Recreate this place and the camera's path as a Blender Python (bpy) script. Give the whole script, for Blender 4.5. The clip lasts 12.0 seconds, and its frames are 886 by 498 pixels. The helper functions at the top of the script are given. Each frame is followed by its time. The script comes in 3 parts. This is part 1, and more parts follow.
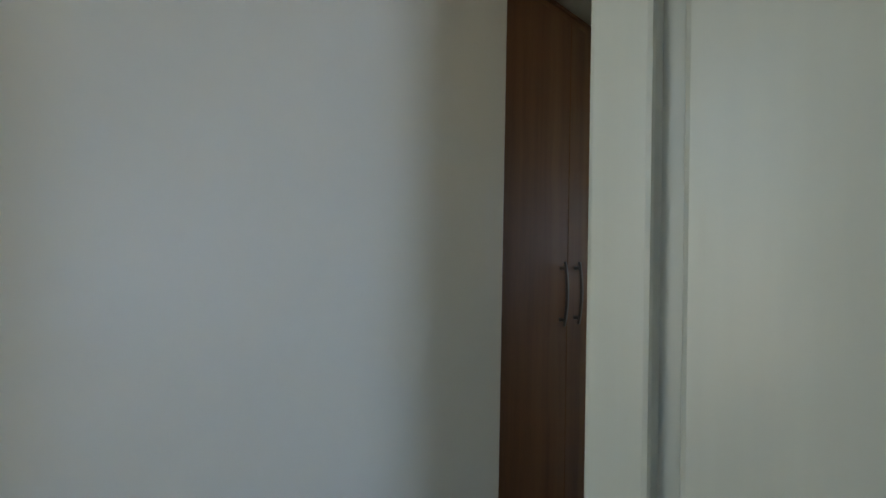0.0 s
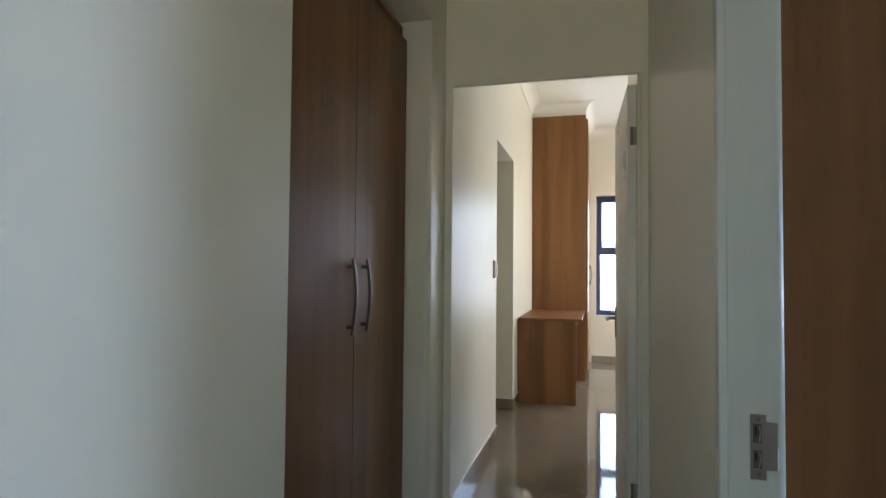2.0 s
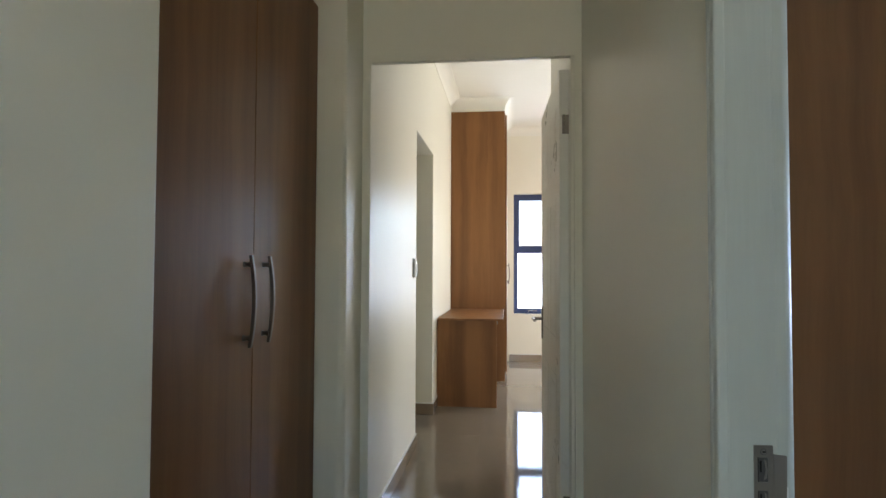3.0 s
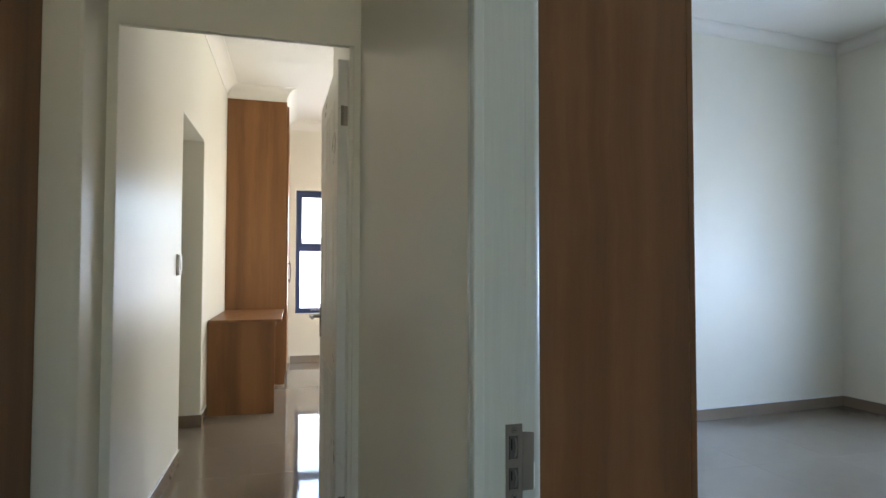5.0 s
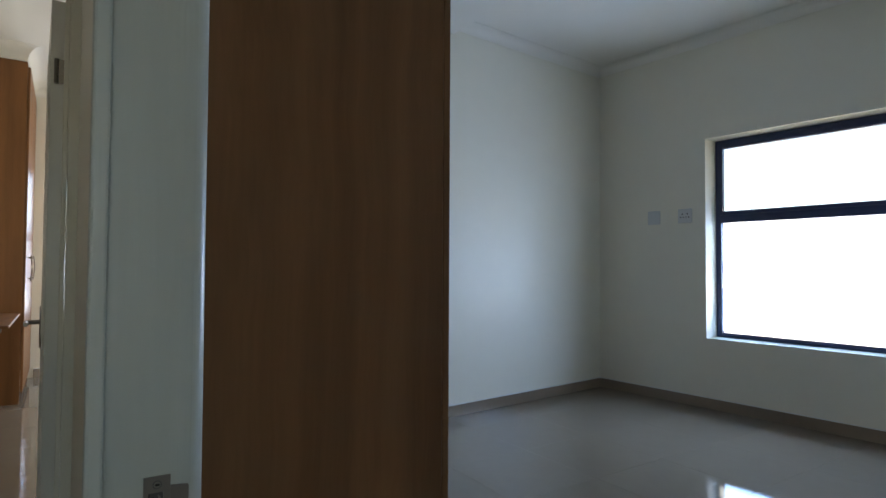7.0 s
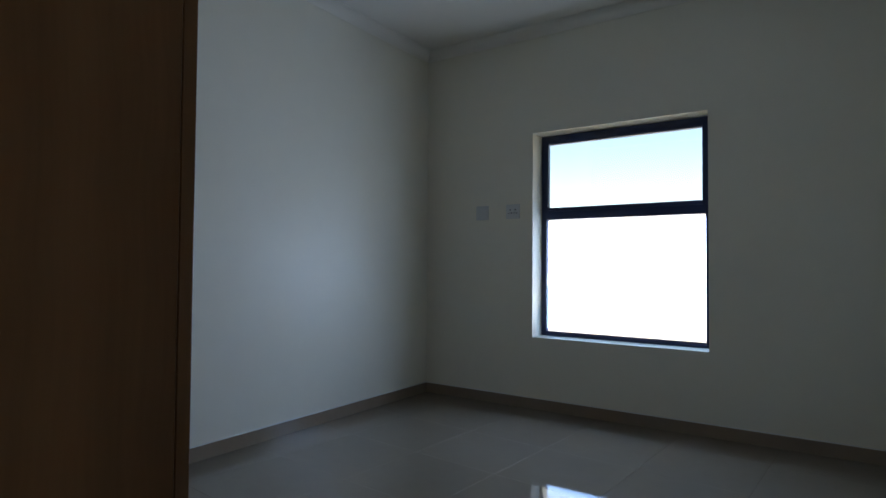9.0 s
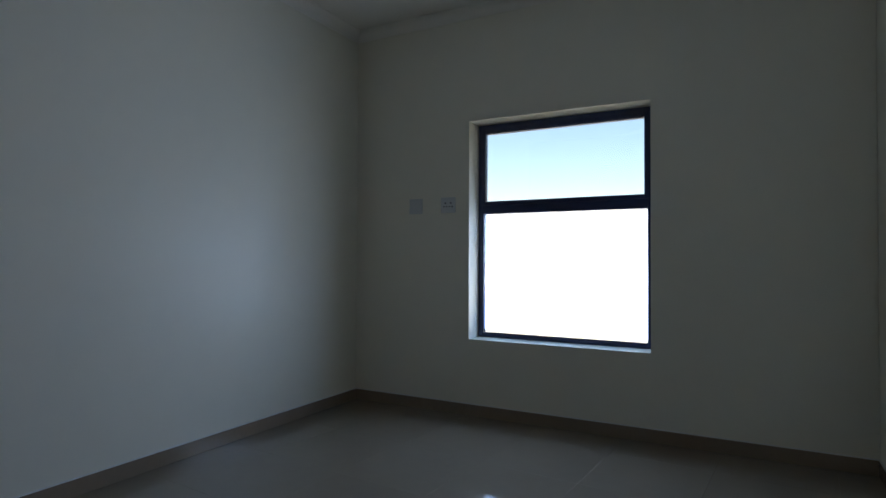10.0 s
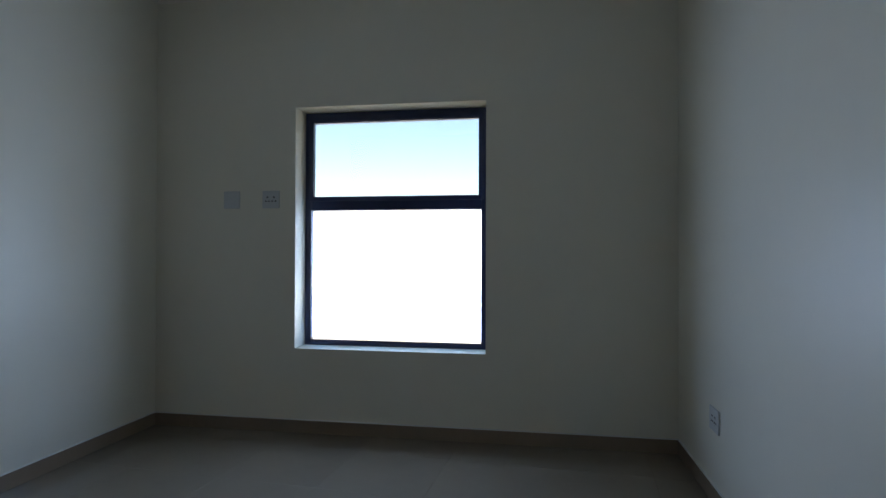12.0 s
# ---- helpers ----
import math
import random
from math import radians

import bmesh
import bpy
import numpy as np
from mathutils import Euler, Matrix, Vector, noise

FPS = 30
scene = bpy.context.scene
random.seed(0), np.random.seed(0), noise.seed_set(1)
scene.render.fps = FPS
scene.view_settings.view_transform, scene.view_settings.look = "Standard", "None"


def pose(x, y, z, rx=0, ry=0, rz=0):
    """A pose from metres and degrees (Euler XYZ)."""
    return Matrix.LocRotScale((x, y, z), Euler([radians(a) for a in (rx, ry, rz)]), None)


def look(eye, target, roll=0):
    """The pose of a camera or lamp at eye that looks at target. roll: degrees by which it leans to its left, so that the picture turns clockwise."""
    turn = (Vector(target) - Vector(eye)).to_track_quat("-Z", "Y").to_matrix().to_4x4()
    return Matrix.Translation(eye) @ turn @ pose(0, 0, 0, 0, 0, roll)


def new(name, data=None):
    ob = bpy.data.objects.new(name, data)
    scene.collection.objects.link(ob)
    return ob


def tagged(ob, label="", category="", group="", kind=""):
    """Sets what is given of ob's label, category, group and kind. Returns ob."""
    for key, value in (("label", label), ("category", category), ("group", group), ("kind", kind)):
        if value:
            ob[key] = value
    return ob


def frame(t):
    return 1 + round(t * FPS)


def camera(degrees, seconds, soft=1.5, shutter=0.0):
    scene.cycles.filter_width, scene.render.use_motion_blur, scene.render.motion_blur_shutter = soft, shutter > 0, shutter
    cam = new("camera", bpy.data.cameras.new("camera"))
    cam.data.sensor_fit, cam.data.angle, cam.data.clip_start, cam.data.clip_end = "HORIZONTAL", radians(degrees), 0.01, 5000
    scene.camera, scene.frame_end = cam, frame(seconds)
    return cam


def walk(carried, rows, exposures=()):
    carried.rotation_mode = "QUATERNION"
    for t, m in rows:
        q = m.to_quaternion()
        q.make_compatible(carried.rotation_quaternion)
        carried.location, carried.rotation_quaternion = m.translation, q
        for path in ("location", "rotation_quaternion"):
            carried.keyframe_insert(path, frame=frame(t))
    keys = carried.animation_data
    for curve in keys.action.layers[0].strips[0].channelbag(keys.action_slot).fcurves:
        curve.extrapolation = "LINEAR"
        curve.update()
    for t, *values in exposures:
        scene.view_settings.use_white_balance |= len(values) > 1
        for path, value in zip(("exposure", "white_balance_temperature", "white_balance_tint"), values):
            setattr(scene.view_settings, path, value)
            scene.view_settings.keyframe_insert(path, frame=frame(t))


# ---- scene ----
# ---- camera and walk ----
cam = camera(75.6, 12.0)
PATH = [
    (0, (0.684, -2.776, 1.266), (-0.479, -1.15, 1.295), 1.1),
    (0.5, (0.598, -2.68, 1.248), (-0.411, -0.954, 1.298), 1.5),
    (1, (0.541, -2.64, 1.249), (-0.299, -0.826, 1.305), 1.0),
    (1.5, (0.466, -2.594, 1.243), (-0.141, -0.689, 1.305), 0.8),
    (2, (0.427, -2.504, 1.232), (0.061, -0.539, 1.298), 0.5),
    (2.5, (0.38, -2.361, 1.233), (0.164, -0.374, 1.298), 0.3),
    (4.4, (0.366, -2.173, 1.202), (0.795, -0.221, 1.268), 0.2),
    (5, (0.416, -2.192, 1.208), (1.073, -0.305, 1.275), 0.1),
    (5.5, (0.464, -2.201, 1.207), (1.288, -0.38, 1.273), -0.0),
    (6.5, (0.583, -2.163, 1.195), (1.667, -0.483, 1.258), 0.1),
    (7, (0.631, -2.102, 1.204), (1.866, -0.53, 1.262), 0.3),
    (7.5, (0.687, -2.035, 1.247), (2.112, -0.633, 1.295), -0.1),
    (9.3, (1.143, -1.679, 1.19), (2.828, -0.603, 1.245), 0.4),
    (9.5, (1.207, -1.661, 1.19), (2.917, -0.626, 1.242), 0.3),
    (10.5, (1.524, -1.494, 1.253), (3.346, -0.67, 1.279), 0.4),
    (11, (1.555, -1.376, 1.231), (3.463, -0.777, 1.267), 0.5),
    (12, (1.592, -1.332, 1.268), (3.566, -1.011, 1.286), 0.2),
]
EXPOSURES = [(0, 2.38), (0.6, 2.60), (1.5, 2.78), (2.5, 3.07), (4.4, 3.20), (5.0, 3.10), (5.6, 2.88), (6.5, 2.52), (7.7, 1.88), (9.3, 1.38), (10.5, 1.10), (11.0, 1.10), (12, 1.4)]
walk(cam, [(t, look(e, g, r)) for t, e, g, r in PATH], EXPOSURES)

# ---- world and sun ----
SUN_ELEVATION, SUN_AZIMUTH = 56.0, 258.0
world = bpy.data.worlds.new("sky")
scene.world = world
world.use_nodes = True
wn = world.node_tree.nodes
sky = wn.new("ShaderNodeTexSky")
sky.sky_type = 'NISHITA'
sky.sun_disc = False
sky.sun_elevation = radians(SUN_ELEVATION)
sky.sun_rotation = radians(SUN_AZIMUTH)
sky.dust_density = 0.6
sky.ozone_density = 0.0
world.node_tree.links.new(sky.outputs["Color"], wn["Background"].inputs["Color"])
wn["Background"].inputs["Strength"].default_value = 0.10
sun_lamp = bpy.data.lights.new("sun", 'SUN')
sun_lamp.energy, sun_lamp.angle, sun_lamp.color = 4.0, radians(0.53), (1.0, 0.95, 0.88)
sun = new("sun", sun_lamp)
_a, _e = radians(SUN_AZIMUTH), radians(SUN_ELEVATION)
sun.matrix_basis = look((0, 0, 30), Vector((0, 0, 30)) - Vector((math.sin(_a) * math.cos(_e), math.cos(_a) * math.cos(_e), math.sin(_e))))


def window_light(name, m, width, height, watts, colour, spread=180):
    """An area lamp in a window's opening that stands in for daylight; the lamp shines along its own -z."""
    la = bpy.data.lights.new(name, 'AREA')
    la.shape, la.size, la.size_y, la.energy, la.color = 'RECTANGLE', width, height, watts, colour
    la.spread = radians(spread)
    ob = new(name, la)
    ob.matrix_basis = m
    return ob


HALL = pose(0, 0, 0, 0, 0, -4.5)
window_light("bedroom_sky_light", look((5.653, -0.3165, 1.115), (0, -0.3165, 1.20)), 1.262, 0.925, 3.75, (0.46, 0.80, 1.47), 160)
window_light("bedroom_yard_light", look((5.656, -0.3165, 1.115), (0, -0.3165, 2.60)), 1.262, 0.925, 2.05, (0.88, 0.90, 0.84), 165)
window_light("far_window_light", HALL @ look((1.23, 5.535, 1.415), (1.23, 0, 0.30)), 1.13, 1.50, 3.6, (0.70, 0.87, 1.20))
# Fill lamp in an added, unseen side window; it evens out the far room.
window_light("far_side_fill_light", HALL @ look((3.35, 4.1, 1.45), (0, 4.1, 0.30)), 1.55, 1.25, 8.6, (0.98, 0.96, 0.91))
# Fill lamp at the passage's unseen end, in an opening added for it.
window_light("passage_fill_light", HALL @ look((0.40, -4.66, 1.45), (0.40, 0, 1.45)), 0.76, 1.25, 0.66, (0.86, 1.0, 0.94))
# Weak fill lamp for the side room; its window is added and never seen.
window_light("side_room_fill_light", HALL @ look((2.05, -4.66, 1.50), (2.05, 0, 1.50)), 0.95, 1.15, 0.06, (0.88, 1.0, 0.94))

# ---- materials ----
def material(name, colour, rough, spec=0.5, metal=0.0, tone=0.06, tone_scale=2.0, bump=0.0, bump_scale=60.0,
             grain=None, rough_var=0.0, coat=0.0, random_tone=0.0):
    """A principled surface with tone variation at two scales and fine relief. grain: stretch of the noise for wood."""
    m = bpy.data.materials.new(name)
    m.use_nodes = True
    n, l = m.node_tree.nodes, m.node_tree.links
    b = n["Principled BSDF"]
    b.inputs["Roughness"].default_value = rough
    b.inputs["Specular IOR Level"].default_value = spec
    b.inputs["Metallic"].default_value = metal
    b.inputs["Coat Weight"].default_value = coat
    b.inputs["Coat Roughness"].default_value = 0.12
    tc = n.new("ShaderNodeTexCoord")
    mp = n.new("ShaderNodeMapping")
    l.new(tc.outputs["Object"], mp.inputs["Vector"])
    mp.inputs["Scale"].default_value = grain or (1, 1, 1)
    big = n.new("ShaderNodeTexNoise")
    big.inputs["Scale"].default_value = tone_scale
    big.inputs["Detail"].default_value = 4
    small = n.new("ShaderNodeTexNoise")
    small.inputs["Scale"].default_value = tone_scale * 9
    small.inputs["Detail"].default_value = 5
    for q in (big, small):
        l.new(mp.outputs["Vector"], q.inputs["Vector"])
    add = n.new("ShaderNodeMath")
    add.operation = 'MULTIPLY_ADD'
    l.new(small.outputs["Fac"], add.inputs[0])
    add.inputs[1].default_value = 0.45
    l.new(big.outputs["Fac"], add.inputs[2])
    src = add.outputs[0]
    if random_tone:
        oi = n.new("ShaderNodeObjectInfo")
        ra = n.new("ShaderNodeMath")
        ra.operation = 'MULTIPLY_ADD'
        l.new(oi.outputs["Random"], ra.inputs[0])
        ra.inputs[1].default_value = random_tone
        l.new(src, ra.inputs[2])
        src = ra.outputs[0]
    mr = n.new("ShaderNodeMapRange")
    mr.inputs["From Min"].default_value, mr.inputs["From Max"].default_value = 0.4, 1.05
    mr.inputs["To Min"].default_value, mr.inputs["To Max"].default_value = 1 - tone, 1 + tone
    l.new(src, mr.inputs["Value"])
    mix = n.new("ShaderNodeVectorMath")
    mix.operation = 'SCALE'
    mix.inputs[0].default_value = colour
    l.new(mr.outputs[0], mix.inputs["Scale"])
    l.new(mix.outputs["Vector"], b.inputs["Base Color"])
    if rough_var:
        rr = n.new("ShaderNodeMapRange")
        rr.inputs["From Min"].default_value, rr.inputs["From Max"].default_value = 0.4, 1.05
        rr.inputs["To Min"].default_value, rr.inputs["To Max"].default_value = rough - rough_var, rough + rough_var
        l.new(add.outputs[0], rr.inputs["Value"])
        l.new(rr.outputs[0], b.inputs["Roughness"])
    if bump:
        bn = n.new("ShaderNodeTexNoise")
        bn.inputs["Scale"].default_value = bump_scale
        bn.inputs["Detail"].default_value = 3
        l.new(mp.outputs["Vector"], bn.inputs["Vector"])
        bu = n.new("ShaderNodeBump")
        bu.inputs["Strength"].default_value = bump
        bu.inputs["Distance"].default_value = 0.002
        l.new(bn.outputs["Fac"], bu.inputs["Height"])
        l.new(bu.outputs["Normal"], b.inputs["Normal"])
    return m


def wood_material(name, dark, light, rough):
    """Vertical-grained melamine board: long streaks, fine pores and a soft satin sheen."""
    m = bpy.data.materials.new(name)
    m.use_nodes = True
    n, l = m.node_tree.nodes, m.node_tree.links
    b = n["Principled BSDF"]
    b.inputs["Roughness"].default_value = rough
    b.inputs["Specular IOR Level"].default_value = 0.20
    tc = n.new("ShaderNodeTexCoord")
    oi = n.new("ShaderNodeObjectInfo")
    off = n.new("ShaderNodeVectorMath")
    off.operation = 'MULTIPLY_ADD'
    l.new(oi.outputs["Random"], off.inputs[0])
    off.inputs[1].default_value = (7.0, 5.0, 3.0)
    l.new(tc.outputs["Object"], off.inputs[2])
    mp = n.new("ShaderNodeMapping")
    mp.inputs["Scale"].default_value = (1, 1, 0.035)
    l.new(off.outputs["Vector"], mp.inputs["Vector"])
    warp = n.new("ShaderNodeTexNoise")
    warp.inputs["Scale"].default_value = 3.0
    l.new(off.outputs["Vector"], warp.inputs["Vector"])
    wv = n.new("ShaderNodeVectorMath")
    wv.operation = 'MULTIPLY_ADD'
    l.new(warp.outputs["Color"], wv.inputs[0])
    wv.inputs[1].default_value = (0.05, 0.05, 0.02)
    l.new(mp.outputs["Vector"], wv.inputs[2])
    streak = n.new("ShaderNodeTexNoise")
    streak.inputs["Scale"].default_value = 20.0
    streak.inputs["Detail"].default_value = 5
    streak.inputs["Roughness"].default_value = 0.6
    l.new(wv.outputs["Vector"], streak.inputs["Vector"])
    pore = n.new("ShaderNodeTexNoise")
    pore.inputs["Scale"].default_value = 150.0
    pore.inputs["Detail"].default_value = 2
    l.new(wv.outputs["Vector"], pore.inputs["Vector"])
    add = n.new("ShaderNodeMath")
    add.operation = 'MULTIPLY_ADD'
    l.new(pore.outputs["Fac"], add.inputs[0])
    add.inputs[1].default_value = 0.12
    band = n.new("ShaderNodeTexNoise")
    band.inputs["Scale"].default_value = 9.0
    band.inputs["Detail"].default_value = 2
    l.new(wv.outputs["Vector"], band.inputs["Vector"])
    mixed = n.new("ShaderNodeMath")
    mixed.operation = 'MULTIPLY_ADD'
    l.new(band.outputs["Fac"], mixed.inputs[0])
    mixed.inputs[1].default_value = 0.78
    half = n.new("ShaderNodeMath")
    half.operation = 'MULTIPLY'
    l.new(streak.outputs["Fac"], half.inputs[0])
    half.inputs[1].default_value = 0.24
    l.new(half.outputs[0], mixed.inputs[2])
    l.new(mixed.outputs[0], add.inputs[2])
    ramp = n.new("ShaderNodeValToRGB")
    ramp.color_ramp.elements[0].position, ramp.color_ramp.elements[0].color = 0.43, (*dark, 1)
    ramp.color_ramp.elements[1].position, ramp.color_ramp.elements[1].color = 0.72, (*light, 1)
    l.new(add.outputs[0], ramp.inputs["Fac"])
    l.new(ramp.outputs["Color"], b.inputs["Base Color"])
    bu = n.new("ShaderNodeBump")
    bu.inputs["Strength"].default_value = 0.12
    bu.inputs["Distance"].default_value = 0.001
    l.new(pore.outputs["Fac"], bu.inputs["Height"])
    l.new(bu.outputs["Normal"], b.inputs["Normal"])
    return m


def glass_material():
    m = bpy.data.materials.new("clear_glass")
    m.use_nodes = True
    b = m.node_tree.nodes["Principled BSDF"]
    b.inputs["Base Color"].default_value = (0.97, 0.99, 0.98, 1)
    b.inputs["Roughness"].default_value = 0.0
    b.inputs["Transmission Weight"].default_value = 1.0
    b.inputs["IOR"].default_value = 1.45
    return m


PAINT = material("wall_paint", (0.815, 0.780, 0.668), 0.38, 0.24, tone=0.025, tone_scale=0.9, bump=0.22, bump_scale=26, rough_var=0.03)
CEILING = material("ceiling_paint", (0.84, 0.812, 0.74), 0.75, 0.3, tone=0.02, tone_scale=0.7, bump=0.1, bump_scale=40)
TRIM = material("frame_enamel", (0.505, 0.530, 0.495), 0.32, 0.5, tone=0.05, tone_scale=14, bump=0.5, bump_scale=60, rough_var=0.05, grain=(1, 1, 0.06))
DOOR_WHITE = material("door_enamel", (0.80, 0.78, 0.71), 0.30, 0.5, tone=0.03, tone_scale=3, bump=0.2, bump_scale=22, rough_var=0.05)
TILE = material("polished_tile", (0.228, 0.190, 0.145), 0.045, 0.74, tone=0.06, tone_scale=1.6, random_tone=0.05, rough_var=0.02)
SKIRT = material("skirting_tile", (0.265, 0.204, 0.148), 0.16, 0.5, tone=0.08, tone_scale=3, rough_var=0.04)
GROUT = material("pale_grout", (0.232, 0.193, 0.148), 0.8, 0.3, tone=0.1, tone_scale=8)
WOOD = wood_material("cherry_board", (0.176, 0.079, 0.0315), (0.284, 0.133, 0.0530), 0.36)
STEEL = material("brushed_nickel", (0.26, 0.23, 0.20), 0.34, 0.5, metal=1.0, tone=0.06, tone_scale=40, grain=(1, 1, 0.05), rough_var=0.06)
BRONZE = material("bronzed_steel", (0.225, 0.190, 0.165), 0.33, 0.5, metal=1.0, tone=0.08, tone_scale=40, grain=(1, 1, 0.05), rough_var=0.06)
# Two dark colours that stand in for shade inside holes and slots.
KEEP = material("shadowed_steel", (0.085, 0.076, 0.070), 0.55, 0.5, tone=0.2, tone_scale=60)
DULL = material("recess_shade", (0.025, 0.022, 0.020), 0.7, 0.1, tone=0.1, tone_scale=20)
ALU = material("navy_window_frame", (0.026, 0.040, 0.115), 0.38, 0.5, tone=0.06, tone_scale=6, bump=0.05, bump_scale=300)
PLASTIC = material("white_plastic", (0.60, 0.61, 0.60), 0.33, 0.5, tone=0.02, tone_scale=10)
BRIGHT = material("bright_plastic", (0.83, 0.83, 0.81), 0.25, 0.5, tone=0.02, tone_scale=10)
GLASS = glass_material()
OUTSIDE = material("yard_plaster", (0.74, 0.72, 0.68), 0.85, 0.2, tone=0.08, tone_scale=1.2, bump=0.3, bump_scale=40)
SAND = material("pale_sand", (0.48, 0.42, 0.33), 0.95, 0.1, tone=0.16, tone_scale=0.6, bump=0.5, bump_scale=30)
ROOFING = material("roof_sheet", (0.22, 0.22, 0.23), 0.5, 0.4, tone=0.08, tone_scale=2)

# ---- mesh helpers ----
TURN = pose(0, 0, 0, 0, 0, -4.5)  # the passage and the far room stand at a slight angle to the bedroom
PLAIN = Matrix.Identity(4)


def box(bm, x0, x1, y0, y1, z0, z1):
    v = [bm.verts.new((x, y, z)) for x in (x0, x1) for y in (y0, y1) for z in (z0, z1)]
    for f in ((0, 1, 3, 2), (4, 6, 7, 5), (0, 4, 5, 1), (2, 3, 7, 6), (0, 2, 6, 4), (1, 5, 7, 3)):
        bm.faces.new([v[i] for i in f])
    return bm


def rounded(bm, width, segments=2):
    bmesh.ops.recalc_face_normals(bm, faces=bm.faces[:])
    bmesh.ops.bevel(bm, geom=bm.edges[:], offset=width, segments=segments, affect='EDGES', profile=0.5, clamp_overlap=True)
    return bm


def prism(bm, outline, axis, lo, hi):
    """Extrudes an outline of (along, height) pairs. axis: 'x' or 'y', the direction of the thickness."""
    def place(a, z, t):
        return (t, a, z) if axis == 'x' else (a, t, z)
    one = [bm.verts.new(place(a, z, lo)) for a, z in outline]
    two = [bm.verts.new(place(a, z, hi)) for a, z in outline]
    bm.faces.new(one)
    bm.faces.new(two[::-1])
    for i in range(len(outline)):
        j = (i + 1) % len(outline)
        bm.faces.new((one[i], two[i], two[j], one[j]))
    bmesh.ops.recalc_face_normals(bm, faces=bm.faces[:])
    return bm


def rod(bm, p, q, r, sides=10, r2=None):
    p, q = Vector(p), Vector(q)
    d = q - p
    m = Matrix.Translation((p + q) / 2) @ d.to_track_quat("Z", "Y").to_matrix().to_4x4()
    bmesh.ops.create_cone(bm, cap_ends=True, segments=sides, radius1=r, radius2=r if r2 is None else r2, depth=d.length, matrix=m)
    return bm


def mesh_of(name, bm, mat, smooth=False):
    bmesh.ops.recalc_face_normals(bm, faces=bm.faces[:])
    me = bpy.data.meshes.new(name)
    bm.to_mesh(me)
    bm.free()
    me.materials.append(mat)
    for p in me.polygons:
        p.use_smooth = smooth
    return me


def part(name, bm, mat, parent=None, label="", m=None, smooth=False):
    ob = new(name, mesh_of(name, bm, mat, smooth))
    if parent is not None:
        ob.parent = parent
    if m is not None:
        ob.matrix_basis = m
    if label:
        ob["label"] = label
    return ob


def thing(name, m, label, category, group=""):
    ob = new(name)
    ob.empty_display_size = 0.1
    ob.matrix_basis = m
    return tagged(ob, label, category, group)


def structure(name, bm, mat, m, label, category, smooth=False):
    return tagged(part(name, bm, mat, None, "", m, smooth), label, category, "", "structure")


def bx(*a):
    return box(bmesh.new(), *a)


# ---- large structure: the plan ----
CEIL = 3.20
WL, WR, WRB = -0.033, 0.828, 0.896      # passage: left wall face, right wall faces
R2L = -0.085                            # far room: left wall face
FAR = 5.40                              # far room: window wall face
X1, YL, YR = 5.437, 1.453, -2.235       # bedroom: window wall, left wall, right wall faces


def wall(name, outline, axis, lo, hi, m, label, round_edges=0.008):
    bm = prism(bmesh.new(), outline, axis, lo, hi)
    if round_edges:
        rounded(bm, round_edges, 3)
    return structure(name, bm, PAINT, m, label, "wall")


def door_wall(a0, a1, openings, top=CEIL):
    """Outline of a wall from a0 to a1 with door openings (start, end, height) in rising order."""
    pts = [(a0, 0)]
    for s, e, h in openings:
        pts += [(s, 0), (s, h), (e, h), (e, 0)]
    return pts + [(a1, 0), (a1, top), (a0, top)]


WHITE = "cream-white painted plaster wall with a soft sheen"


def recess_wall():
    """The passage wall with the cupboard recess; the recess's far edge is plastered to a wide round."""
    far = -0.232
    bm = prism(bmesh.new(), door_wall(-4.6, 0.05, [(-1.328, far, 2.255)]), 'x', -0.25, WL)

    def front(f):
        return [e for e in bm.edges if all(abs(v.co.x - WL) < 1e-4 for v in e.verts) and f(e.verts[0].co, e.verts[1].co)]
    small = front(lambda a, b: abs(a.z - 2.255) + abs(b.z - 2.255) < 1e-3 or abs(a.y + 1.328) + abs(b.y + 1.328) < 1e-3)
    bmesh.ops.bevel(bm, geom=small, offset=0.012, segments=3, affect='EDGES', profile=0.5)
    wide = front(lambda a, b: abs(a.y - far) + abs(b.y - far) < 0.002 and abs(a.z - b.z) > 1)
    bmesh.ops.bevel(bm, geom=wide, offset=0.042, segments=7, affect='EDGES', profile=0.5)
    return structure("wall_passage_left", bm, PAINT, TURN, "cream-white plastered passage wall with a cupboard recess", "wall")


recess_wall()
end_wall = rounded(prism(bmesh.new(), door_wall(-0.252, WR + 0.03, [(0.0, 0.800, 2.047)]), 'y', 0.0, 0.028), 0.003, 2)
prism(end_wall, door_wall(-0.251, WR + 0.029, [(-0.040, 0.800, 2.100)]), 'y', 0.0282, 0.11)
structure("wall_passage_end", end_wall, PAINT, TURN, "cream-white plastered wall over the far room's rebated doorway", "wall")
wall("wall_passage_right", door_wall(-4.6, 1.60, [(-3.25, -2.4420, 2.078), (-2.165, -1.402, 2.078)]), 'x', WR, WRB, TURN,
     "cream-white passage wall with two doorways", 0.006)
wall("wall_far_room_left", door_wall(0.112, FAR - 0.002, [(1.686, 2.563, 2.186)], 3.084), 'x', -0.30, R2L, TURN,
     "cream-white wall with an open doorway without a frame", 0.006)
wall("wall_recess_back", door_wall(-1.46, -0.002, []), 'x', -0.78, -0.68, TURN, WHITE, 0)
wall("wall_recess_near", door_wall(-0.679, -0.252, []), 'y', -1.46, -1.345, TURN, WHITE, 0)
wall("wall_recess_far", door_wall(-0.679, -0.252, []), 'y', -0.120, -0.004, TURN, WHITE, 0)
